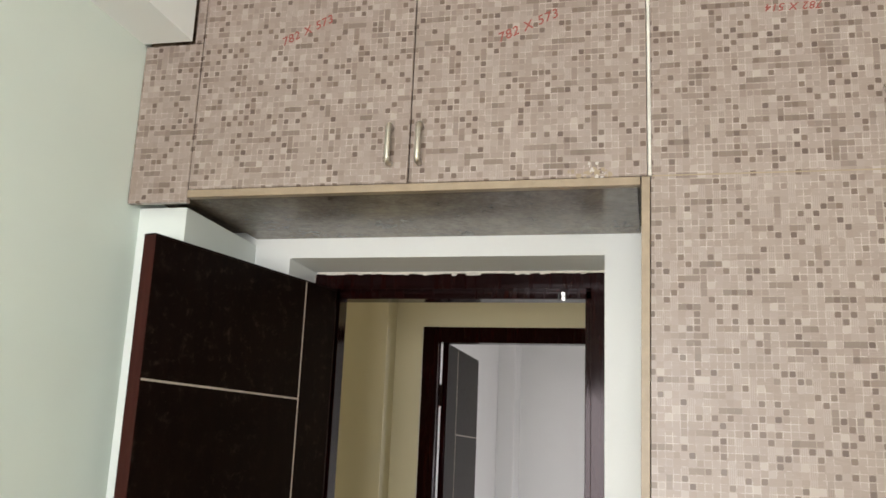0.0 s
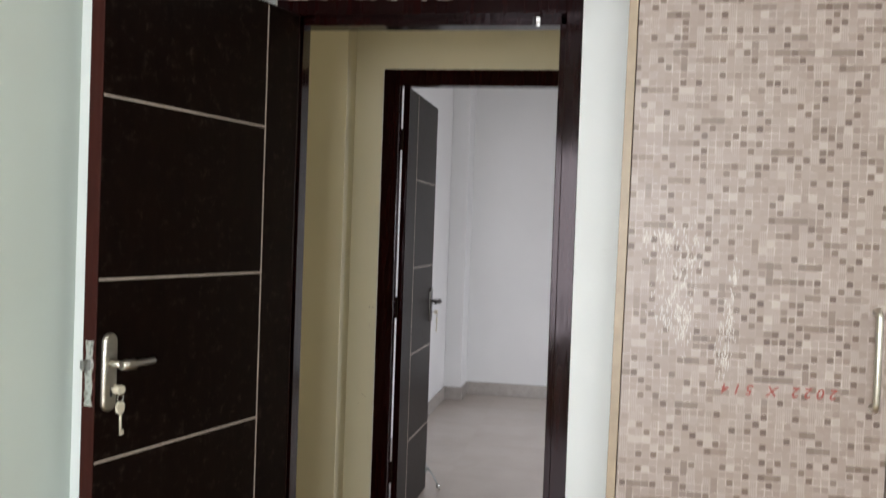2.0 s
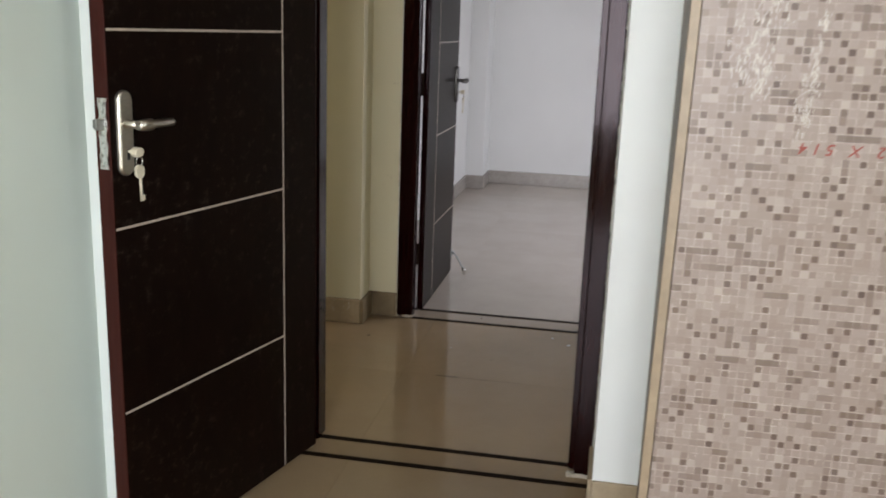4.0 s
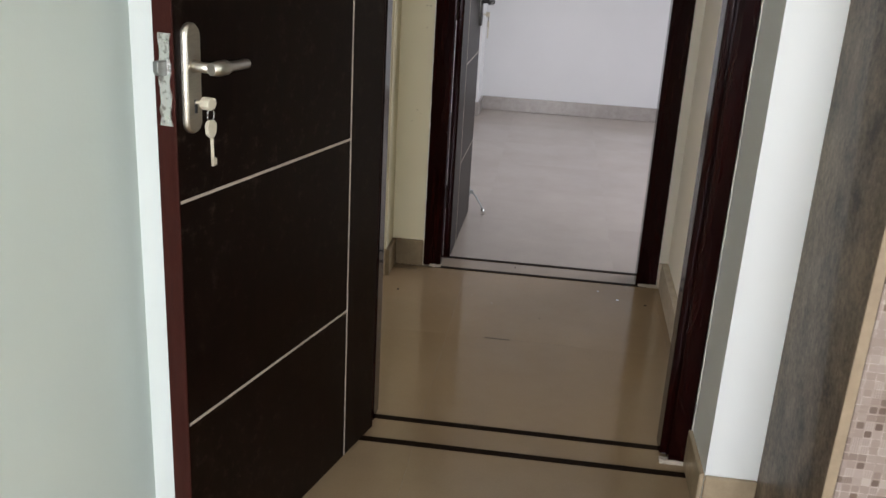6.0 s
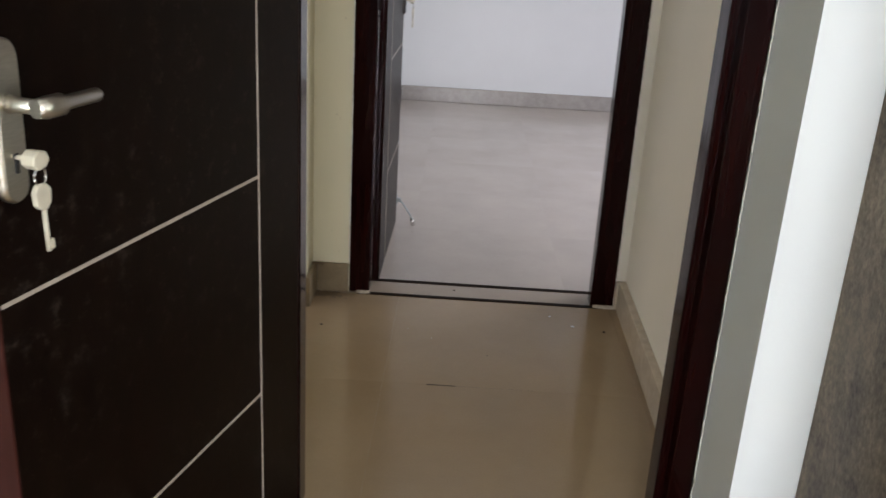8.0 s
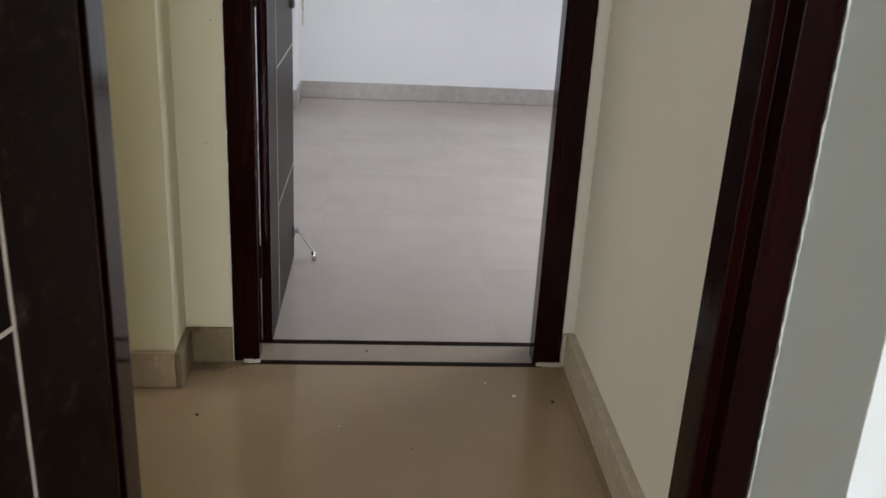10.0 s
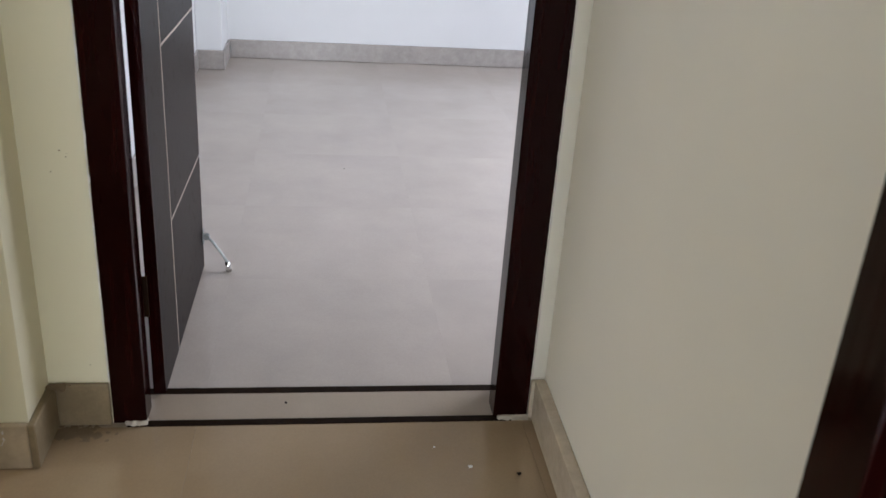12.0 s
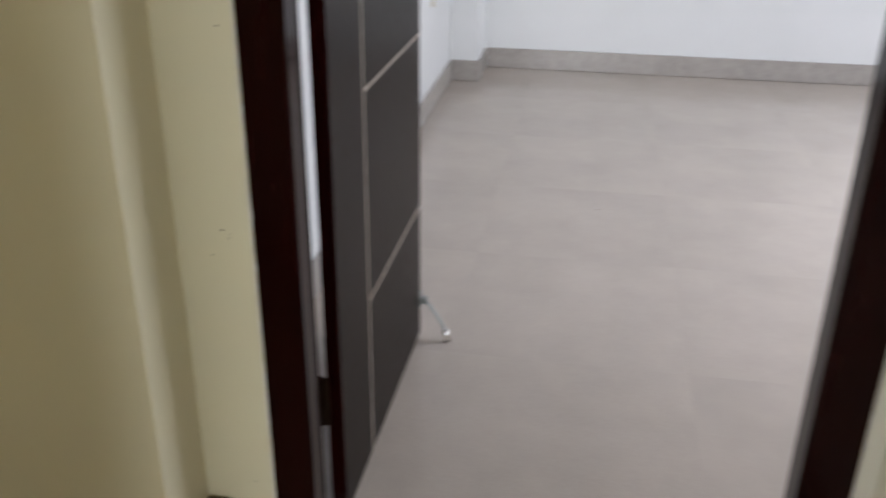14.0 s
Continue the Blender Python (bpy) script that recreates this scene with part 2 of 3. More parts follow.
GROUT_GREY = plain("pale_grey_grout", (0.475, 0.41, 0.36), 0.4)
GROUT = plain("cement_grout", (0.37, 0.295, 0.215), 0.5)
MOSAIC = mosaic("mosaic_print_laminate")
# BOARD's laminate again, its colour lightened for the reflections on the underside.
BOARD_LIT = board("reflection_lightened_laminate", 0.26, 0.42, (0.40, (0.10, 0.078, 0.058)), (0.48, (0.17, 0.138, 0.106)), (0.60, (0.27, 0.225, 0.178)))
BOARD = board("dark_mottled_laminate", 0.38, 0.13, (0.40, (0.045, 0.027, 0.016)), (0.46, (0.115, 0.078, 0.049)), (0.53, (0.18, 0.132, 0.088)), (0.62, (0.29, 0.215, 0.145)))
BAND = plain("beige_edge_band", (0.34, 0.26, 0.18), 0.4, 0.05)
PALE = plain("white_edge_strip", (0.75, 0.72, 0.66), 0.4, 0.05)
DOOR = veneer("dark_wenge_veneer", (0.0027, 0.0010, 0.0006), (0.0086, 0.0036, 0.0021), 0.36, (3, 3, 0.8), 0.22, spec=0.085)
REDWOOD = veneer("mahogany_lipping", (0.034, 0.008, 0.006), (0.062, 0.016, 0.012), 0.42, (5, 5, 0.6), 0.05, spec=0.15)
FRAME = varnish("mahogany_polish", (0.0040, 0.0005, 0.0004), (0.0130, 0.0016, 0.0013))
INLAY = plain("champagne_inlay", (0.45, 0.38, 0.32), 0.35, 0.1)
STEEL = metal("satin_nickel", (0.62, 0.58, 0.51), 0.26)
CHROME = metal("polished_chrome", (0.75, 0.74, 0.72), 0.12)
FOIL = foil("scuffed_steel_plate")
KEY = plain("pale_brass_plate", (0.66, 0.60, 0.47), 0.35, 0.1)
# Satin nickel with the dark reflections on the far lock put into its colour.
NICKEL_SHADED = metal("nickel_dark_reflection", (0.11, 0.105, 0.10), 0.3)
DULL = metal("dull_zinc", (0.30, 0.31, 0.30), 0.4)
RUBBER = plain("black_rubber", (0.03, 0.03, 0.03), 0.6)
GRANITE = plain("dark_granite", (0.014, 0.007, 0.0035), 0.55, 0.1, 0.05)
DAB = plain("dusty_plaster", (0.50, 0.44, 0.36), 0.9, 0.8)
PLASTER = plain("raw_plaster", (0.72, 0.69, 0.63), 0.85, 0.8)
RED = plain("red_marker", (0.29, 0.062, 0.048), 0.6, 0.0)
GLUE = plain("dried_glue_film", (0.54, 0.49, 0.46), 0.35, 0.3)
DIRT = plain("dried_mud", (0.205, 0.142, 0.083), 0.9)
GROUND = plain("earth", (0.22, 0.19, 0.15), 0.9)
ALU = plain("powder_coated_frame", (0.7, 0.7, 0.7), 0.4, 0.1)


# ---- builders ----
def mesh(bm, name, material):
    bmesh.ops.recalc_face_normals(bm, faces=bm.faces)
    me = bpy.data.meshes.new(name)
    bm.to_mesh(me)
    bm.free()
    for m in (material if isinstance(material, (list, tuple)) else [material]):
        me.materials.append(m)
    return me


def part(name, bm, material, parent=None, label=""):
    ob = new(name, mesh(bm, name, material))
    if parent is not None:
        ob.parent = parent
    return tagged(ob, label)


def setting(name, bm, material, label, category):
    return tagged(part(name, bm, material), label, category, kind="structure")


def thing(name, label, category, m=None, group=""):
    ob = new(name)
    ob.empty_display_size = 0.05
    if m is not None:
        ob.matrix_basis = m
    return tagged(ob, label, category, group)


def box(x0, y0, z0, x1, y1, z1, bevel=0.0, bm=None, seg=1):
    bm = bm or bmesh.new()
    v = bmesh.ops.create_cube(bm, size=1)["verts"]
    for q in v:
        q.co = Vector((x0 + (q.co.x + 0.5) * (x1 - x0), y0 + (q.co.y + 0.5) * (y1 - y0), z0 + (q.co.z + 0.5) * (z1 - z0)))
    if bevel:
        bmesh.ops.bevel(bm, geom=list({e for q in v for e in q.link_edges}), offset=bevel, segments=seg, affect="EDGES", profile=0.5)
    return bm


def prism(points, axis, a, b, bevel=0.0, bm=None):
    """A polygon, given in the two other axes in order, drawn out along one axis from a to b."""
    bm = bm or bmesh.new()

    def at(p, h):
        return {"x": (h, p[0], p[1]), "y": (p[0], h, p[1]), "z": (p[0], p[1], h)}[axis]

    lo = [bm.verts.new(at(p, a)) for p in points]
    hi = [bm.verts.new(at(p, b)) for p in points]
    faces = [bm.faces.new(lo), bm.faces.new(hi[::-1])]
    for i in range(len(points)):
        j = (i + 1) % len(points)
        faces.append(bm.faces.new((lo[i], hi[i], hi[j], lo[j])))
    if bevel:
        bmesh.ops.bevel(bm, geom=list({e for f in faces for e in f.edges}), offset=bevel, segments=2, affect="EDGES", profile=0.5)
    return bm


def tube(path, radius, sides=10, bm=None):
    """A round bar along a line of points, closed at both ends. radius: one number, or one for each point."""
    bm = bm or bmesh.new()
    path = [Vector(p) for p in path]
    radii = radius if isinstance(radius, (list, tuple)) else [radius] * len(path)
    rings = []
    side = None
    for i, p in enumerate(path):
        way = (path[min(i + 1, len(path) - 1)] - path[max(i - 1, 0)]).normalized()
        if side is None:
            side = way.orthogonal().normalized()
        side = (side - way * side.dot(way)).normalized()
        up = way.cross(side)
        rings.append([bm.verts.new(p + radii[i] * (math.cos(2 * math.pi * k / sides) * side + math.sin(2 * math.pi * k / sides) * up)) for k in range(sides)])
    for r, s in zip(rings, rings[1:]):
        for k in range(sides):
            f = bm.faces.new((r[k], r[(k + 1) % sides], s[(k + 1) % sides], s[k]))
            f.smooth = True
    bm.faces.new(rings[0][::-1])
    bm.faces.new(rings[-1])
    return bm


def wall_with_hole(x0, x1, z0, z1, hx0, hx1, hz0, hz1, axis, a, b):
    """A wall of real thickness from a to b along axis, with one opening through it."""
    if hz0 <= z0:
        pts = [(x0, z0), (hx0, z0), (hx0, hz1), (hx1, hz1), (hx1, z0), (x1, z0), (x1, z1), (x0, z1)]
        return prism(pts, axis, a, b)
    bm = bmesh.new()
    ring = [[(x0, z0), (x1, z0), (x1, z1), (x0, z1)], [(hx0, hz0), (hx1, hz0), (hx1, hz1), (hx0, hz1)]]

    def at(p, h):
        return (p[0], h, p[1]) if axis == "y" else (h, p[0], p[1])

    v = [[[bm.verts.new(at(p, h)) for p in r] for r in ring] for h in (a, b)]
    for i in range(4):
        j = (i + 1) % 4
        bm.faces.new((v[0][0][i], v[0][0][j], v[0][1][j], v[0][1][i]))
        bm.faces.new((v[1][0][i], v[1][0][j], v[1][1][j], v[1][1][i]))
        bm.faces.new((v[0][0][i], v[0][0][j], v[1][0][j], v[1][0][i]))
        bm.faces.new((v[0][1][i], v[0][1][j], v[1][1][j], v[1][1][i]))
    return bm


# ---- structure ----
H = 2.9
# bedroom
setting("wall_west", box(-1.41, -3.0, 0, -1.20, 2.60, H), GREEN, "pale green painted bedroom wall", "wall")
setting("wall_south", wall_with_hole(-1.20, 2.8, 0, H, -1.10, 0.60, 0.42, 2.18, "y", -3.0, -2.8), GREEN, "pale green wall with the bedroom window", "wall")
# The opening is unseen, made for the added side fill light.
setting("wall_east", wall_with_hole(-2.8, 2.60, 0, H, -1.0, 0.4, 0.92, 2.18, "x", 2.6, 2.8), GREEN, "pale green painted bedroom side wall", "wall")
setting("wall_door", wall_with_hole(-1.41, 2.8, 0, H, -0.953, -0.027, 0, 2.08, "y", 2.60, 2.90), [WHITE, CREAM], "white painted wall with a doorway through it", "wall")
door_wall = bpy.data.objects["wall_door"]
for f in door_wall.data.polygons:
    if f.normal.y > 0.9:
        f.material_index = 1
setting("pilaster", box(-1.20, 2.175, 0, -1.066, 2.60, 2.12), STUB, "white painted wall stub behind the open door", "pilaster")
setting("beam", box(-1.20, -2.8, 2.549, -1.060, 2.10, H - 0.002), WHITE, "white painted beam along the bedroom wall", "beam")
setting("ceiling", box(-5.7, -3.0, H, 2.8, 8.1, H + 0.15), CEIL, "plain white painted ceiling", "ceiling")
# passage
setting("wall_passage_end", prism([(0.029, 2.90), (0.20, 2.90), (0.20, 4.29), (0.0525, 4.29)], "z", 0, H), OFFWHITE, "off-white painted end wall of the passage", "wall")
ROUND = [(-1.062 - 0.002 + 0.002 * math.sin(a * math.pi / 12), 4.0 + 0.002 - 0.002 * math.cos(a * math.pi / 12)) for a in range(7)]
setting("wall_passage_far", prism([(-5.5, 4.0), *ROUND, (-1.062, 4.29), (-5.5, 4.29)], "z", 0, H), CREAM, "cream painted passage wall", "wall")
setting("wall_passage_near", box(-5.5, 2.60, 0, -1.41, 2.90, H), CREAM, "cream painted passage wall", "wall")
# Unseen wall, added to close the passage and hold its light.
setting("wall_passage_west", wall_with_hole(2.60, 4.29, 0, H, 3.05, 3.85, 1.0, 2.2, "x", -5.7, -5.5), CREAM, "cream painted wall closing the unseen passage end, with an added window", "wall")
setting("wall_far_door", prism([(-1.062, 0), (-0.925, 0), (-0.925, 2.10), (0.008, 2.10), (0.008, H), (-1.062, H)], "y", 4.146, 4.29), [CREAM, COOL], "cream painted wall round the second doorway", "wall")
setting("wall_far_door_return", box(0.008, 4.146, 0, 0.0515, 4.29, H), OFFWHITE, "off-white painted strip beside the second doorway", "wall")
for f in bpy.data.objects["wall_far_door"].data.polygons:
    if f.normal.y > 0.9:
        f.material_index = 1
# far room
setting("wall_far_west", box(-1.365, 4.29, 0, -1.165, 8.07, H), COOL, "cool white painted room wall", "wall")
setting("wall_far_north", box(-1.165, 7.87, 0, 2.4, 8.07, H), COOL, "cool white painted far wall", "wall")
setting("wall_far_east", wall_with_hole(4.29, 7.87, 0, H, 5.0, 6.4, 0.92, 2.18, "x", 2.2, 2.4), COOL, "cool white wall with the room's window", "wall")
setting("wall_far_south", box(0.20, 4.09, 0, 2.4, 4.29, H), COOL, "cool white painted room wall", "wall")
setting("column", box(-1.165, 7.55, 0, -1.022, 7.87, H - 0.002, 0.004), COOL, "white painted column in the room corner", "column")


def window(name, label, axis, at, a, b, z0, z1):
    root = tagged(thing(name, label, "window"), kind="structure")

    def bar(nm, p0, q0, p1, q1, t=0.03):
        if axis == "y":
            return part(nm, box(p0, at - t, q0, p1, at + t, q1, 0.004), ALU, root)
        return part(nm, box(at - t, p0, q0, at + t, p1, q1, 0.004), ALU, root)

    bar("window_frame", a, z0, b, z0 + 0.05)
    bar("window_frame", a, z1 - 0.05, b, z1)
    bar("window_frame", a, z0 + 0.05, a + 0.05, z1 - 0.05)
    bar("window_frame", b - 0.05, z0 + 0.05, b, z1 - 0.05)
    bar("mullion", (a + b) / 2 - 0.025, z0 + 0.05, (a + b) / 2 + 0.025, z1 - 0.05)


window("window_1", "white framed bedroom window", "y", -2.93, -1.10, 0.60, 0.42, 2.18)
# Unseen window, added along with the side fill light.
window("window_4", "white framed unseen window added for the bedroom side fill", "x", 2.73, -1.0, 0.4, 0.92, 2.18)
window("window_2", "white framed window of the far room", "x", 2.33, 5.0, 6.4, 0.92, 2.18)
window("window_3", "white framed window added at the unseen passage end", "x", -5.63, 3.05, 3.85, 1.0, 2.2)
setting("ground", box(-400, -400, -3.3, 400, 400, -3.0), GROUND, "bare earth outside far below the windows", "ground")


# ---- skirting ----
def skirting(x0, y0, x1, y1, side, top=0.108, thick=0.012, label="beige tile skirting along the wall foot", material=None):
    """A run of skirting tile between two points; side: which way it stands off the wall."""
    t = thick
    if abs(y1 - y0) < 1e-6:
        bm = box(x0, min(y0, y0 + side * t), 0.001, x1, max(y0, y0 + side * t), top, 0.0025)
    else:
        bm = box(min(x0, x0 + side * t), y0, 0.001, max(x0, x0 + side * t), y1, top, 0.0025)
    return setting("baseboard", bm, material or SKIRT, label, "skirting")


skirting(-0.027, 2.60, 0.0935, 2.60, -1)
skirting(-0.027, 2.6005, -0.027, 2.809, -1)
skirting(-1.066, 2.60, -0.953, 2.60, -1)
skirting(-0.953, 2.6005, -0.953, 2.809, 1)
skirting(-1.066, 2.187, -1.066, 2.587, 1)
skirting(-1.20, 2.175, -1.055, 2.175, -1)
skirting(-1.20, -2.8, -1.20, 2.16, 1)
skirting(-5.5, 4.0, -1.0625, 4.0, -1, thick=0.016)
skirting(-1.062, 3.984, -1.062, 4.145, 1, thick=0.016, label="mud-smeared beige tile skirting at the passage corner", material=MUDDY)
skirting(-1.046, 4.146, -0.9335, 4.146, -1, label="mud-smeared beige tile skirting at the passage corner", material=MUDDY)
skirting(0.0155, 4.146, 0.0495, 4.146, -1, 0.104, material=SKIRT_PALE)
setting("baseboard", prism([(0.003, 2.905), (0.0292, 2.905), (0.0498, 4.133), (0.0235, 4.133)], "z", 0.001, 0.108, 0.0025), SKIRT_PALE, "pale beige tile skirting along the passage end wall", "skirting")
skirting(-5.5, 2.90, -0.96, 2.90, 1)
skirting(-1.165, 4.30, -1.165, 7.538, 1, label="grey tile skirting along the far room wall", material=SKIRT_GREY)
skirting(-1.165, 7.55, -1.0215, 7.55, -1, label="grey tile skirting along the far room wall", material=SKIRT_GREY)
skirting(-1.022, 7.538, -1.022, 7.858, 1, label="grey tile skirting along the far room wall", material=SKIRT_GREY)
skirting(-1.0095, 7.87, 2.2, 7.87, -1, label="grey tile skirting along the far room wall", material=SKIRT_GREY)
skirting(2.2, 4.29, 2.2, 7.858, -1, label="grey tile skirting along the far room wall", material=SKIRT_GREY)


# ---- doors ----
def door_frame(name, label, y0, y1, ystep, lead, outer, step, inner, top, top_step, top_in):
    """Rebated hardwood frame. lead: the rebate lies on the near (-1) or far (1) side of ystep."""
    root = tagged(thing(name, label, "door frame"), kind="structure")
    (ol, orr), (sl, sr), (il, ir) = outer, step, inner

    def section(o, s, i):
        if lead < 0:
            return [(o, y0), (s, y0), (s, ystep), (i, ystep), (i, y1), (o, y1)]
        return [(o, y0), (i, y0), (i, ystep), (s, ystep), (s, y1), (o, y1)]

    part("jamb", prism(section(ol, sl, il), "z", 0.006, top, 0.002), FRAME, root)
    part("jamb", prism(section(orr, sr, ir), "z", 0.006, top, 0.002), FRAME, root)
    near, far = (top_step, top_in) if lead < 0 else (top_in, top_step)
    pts = [(y0, near), (ystep, near), (ystep, far), (y1, far), (y1, top - 0.001), (y0, top - 0.001)]
    part("head", prism(pts, "x", max(sl, il) - 0.004 if lead > 0 else sl, sr, 0.0015), FRAME, root)
    return root


frame_1 = door_frame("door_frame_1", "dark polished mahogany door frame with plaster at its edges", 2.81, 2.918, 2.85, -1, (-0.950, -0.031), (-0.900, -0.079), (-0.877, -0.098), 2.075, 2.026, 2.002)
frame_2 = door_frame("door_frame_2", "dark polished mahogany frame of the second doorway", 4.135, 4.275, 4.197, 1, (-0.930, 0.013), (-0.898, -0.030), (-0.858, -0.068), 2.103, 2.050, 2.031)


def lock_set(leaf, x, z, side, width, nickel):
    """Long plate with a lever and a key in it, on the face of a leaf, and the lock's edge plate."""
    def face(y):
        return side * y

    def span(a, b):
        return min(face(a), face(b)), max(face(a), face(b))

    plate = bmesh.new()
    rim = []
    for k in range(24):
        a = 2 * math.pi * k / 24
        rim.append((x + 0.021 * math.cos(a), z + (0.0645 if math.sin(a) > 0 else -0.0735) + 0.021 * math.sin(a)))
    inner = [(x + (p - x) * 0.80, z + (q - z) * 0.965) for p, q in rim]
    levels = ((rim, 0.0), (rim, 0.006), (inner, 0.011))
    rings = [[plate.verts.new((p, face(d), q)) for p, q in pts] for pts, d in levels]
    for r, s in zip(rings, rings[1:]):
        for k in range(24):
            plate.faces.new((r[k], r[(k + 1) % 24], s[(k + 1) % 24], s[k])).smooth = True
    plate.faces.new(rings[-1])
    plate = part("lock_plate", plate, nickel, leaf, "satin nickel long lock plate with rounded ends")
    hz = z + 0.016
    neck = tube([(x, face(0.010), hz), (x, face(0.020), hz), (x, face(0.048), hz)], [0.011, 0.0085, 0.0085], 14)
    part("neck", neck, nickel, plate)
    lever = tube([(x + 0.010, face(0.050), hz), (x - 0.004, face(0.053), hz), (x - 0.026, face(0.053), hz), (x - 0.032, face(0.052), hz), (x - 0.094, face(0.048), hz - 0.001), (x - 0.099, face(0.047), hz - 0.001)], [0.010, 0.0125, 0.0125, 0.0085, 0.0085, 0.006], 14)
    part("lever", lever, nickel, plate, "satin nickel lever pointing to the hinges")
    kz = z - 0.042
    a, b = span(0.010, 0.0125)
    part("keyhole", box(x - 0.003, a, kz - 0.018, x + 0.003, b, kz + 0.004), RUBBER, plate)
    key = tube([(x, face(0.011), kz), (x - 0.001, face(0.028), kz)], 0.0030, 8)
    bow = [(-0.013, 0.0), (-0.009, 0.009), (0.002, 0.0115), (0.011, 0.006), (0.012, -0.004), (0.004, -0.0105), (-0.008, -0.008)]
    a, b = span(0.026, 0.044)
    prism([(x + p, kz + q) for p, q in bow], "y", a, b, 0.002, key)
    part("key", key, KEY, leaf, "pale brass key standing in the lock")
    ring = tube([(x + 0.009 * math.cos(t * math.pi / 8), face(0.040), kz - 0.018 + 0.011 * math.sin(t * math.pi / 8)) for t in range(17)], 0.0011, 6)
    part("key_ring", ring, CHROME, leaf)
    a, b = span(0.036, 0.043)
    head = [(-0.0125, 0.008), (-0.006, 0.0145), (0.007, 0.0145), (0.0125, 0.007), (0.011, -0.008), (0.003, -0.0145), (-0.005, -0.0145), (-0.0115, -0.007)]
    spare = prism([(x + p, kz - 0.041 + q) for p, q in head], "y", a, b, 0.0015)
    tube([(x - 0.001, face(0.040), kz - 0.053), (x - 0.003, face(0.040), kz - 0.104)], 0.0028, 8, spare)
    box(x - 0.012, a + 0.001, kz - 0.103, x - 0.004, b - 0.001, kz - 0.091, 0.001, spare)
    part("spare_key", spare, KEY, leaf, "second key hanging from the ring")
    # edge plate and bolt
    t0, t1 = sorted((-side * 0.004, -side * 0.028))
    edge = bmesh.new()
    chips = random.Random(3)
    levels = 13
    strip = []
    for i in range(levels):
        q = z - 0.078 + 0.148 * i / (levels - 1)
        y0, y1 = t0 + chips.uniform(-0.002, 0.004), t1 + chips.uniform(-0.003, 0.002)
        out = width + 0.0012 + chips.uniform(0, 0.0012)
        strip.append([edge.verts.new(p) for p in ((width - 0.001, y0, q), (out, y0, q), (out + chips.uniform(-0.0006, 0.0008), (y0 + y1) / 2, q), (out, y1, q), (width - 0.001, y1, q))])
    for a, b in zip(strip, strip[1:]):
        for k in range(5):
            edge.faces.new((a[k], a[(k + 1) % 5], b[(k + 1) % 5], b[k]))
    edge.faces.new(strip[0])
    edge.faces.new(strip[-1][::-1])
    edge = part("edge_plate", edge, FOIL, leaf, "scuffed bright steel lock edge plate")
    bolt = prism([(width + 0.001, z + 0.004), (width + 0.018, z + 0.004), (width + 0.024, z + 0.010), (width + 0.024, z + 0.028), (width + 0.001, z + 0.028)], "y", t0 + 0.007, t1 - 0.006, 0.002)
    part("latch", bolt, DULL, edge, "grey zinc latch tongue")


def door(name, label, m, width, bottom, top, lines, vline, side, lock_x, lock_z, nickel):
    """A flush leaf with inlaid lines. Local x runs from the hinges, the inlaid face is at y = 0 towards side."""
    root = tagged(thing(name, label, "door", m), kind="structure")
    t = 0.037 if side > 0 else 0.028
    a, b = sorted((-0.0005 * side, -side * t))
    body = box(0.006, a, bottom, width - 0.004, b, top - 0.004, 0.001)
    part("leaf", body, DOOR, root)
    part("lipping", box(0.0, a - 0.0004, bottom, 0.006, b + 0.0004, top - 0.004, 0.0008), FRAME, root)
    part("lipping", box(width - 0.004, a - 0.0004, bottom, width, b + 0.0004, top - 0.004, 0.0008), REDWOOD, root, "red-brown edge lipping")
    part("lipping", box(0.0, a - 0.0004, top - 0.004, width, b + 0.0004, top, 0.0008), DOOR, root)
    c, d = sorted((0.0006 * side, -0.0015 * side))
    part("inlay", box(vline - 0.0022, c, bottom + 0.002, vline + 0.0022, d, top - 0.005), INLAY, root)
    for z in lines:
        part("inlay", box(vline + 0.0023, c, z - 0.0027, width - 0.006, d, z + 0.0027), INLAY, root)
    lock_set(root, lock_x, lock_z, side, width, nickel)
    return root


way = Vector((-0.200, -0.755))
door_1 = door("door_1", "dark wenge door with pale inlaid lines, standing open", pose(-0.872, 2.807, 0, rz=math.degrees(math.atan2(way.y, way.x))), way.length, 0.012, 2.022, (0.415, 0.837, 1.253, 1.669), 0.164, 1, way.length - 0.040, 1.045, STEEL)
door_2 = door("door_2", "dark wenge inlaid door of the far room, wide open", pose(-0.834, 4.250, 0, rz=89.4), 0.703, 0.008, 2.040, (0.366, 0.786, 1.206, 1.630), 0.203, -1, 0.659, 1.000, NICKEL_SHADED)


def hinge(parent, x, y, z, h=0.10):
    """A butt hinge: two leaves and a knuckle."""
    bm = tube([(x, y, z - h / 2), (x, y, z + h / 2)], 0.0065, 10)
    part("hinge", box(x - 0.016, y - 0.002, z - h / 2, x + 0.016, y + 0.002, z + h / 2, 0.0, bm), GRANITE, parent, "dark painted butt hinge")


for z in (0.27, 1.03, 1.80):
    hinge(frame_2, -0.872, 4.240, z)
    hinge(frame_1, -0.905, 2.800, z)

# floor-holder on the second door: bracket, bent rod, rubber foot
sx = 0.690
bracket = box(sx - 0.012, -0.004, 0.088, sx + 0.012, -0.0005, 0.135, 0.001)
tube([(sx - 0.010, -0.012, 0.112), (sx + 0.010, -0.012, 0.112)], 0.0085, 10, bracket)
holder = part("door_holder", bracket, DULL, door_2, "steel foot-operated door holder")
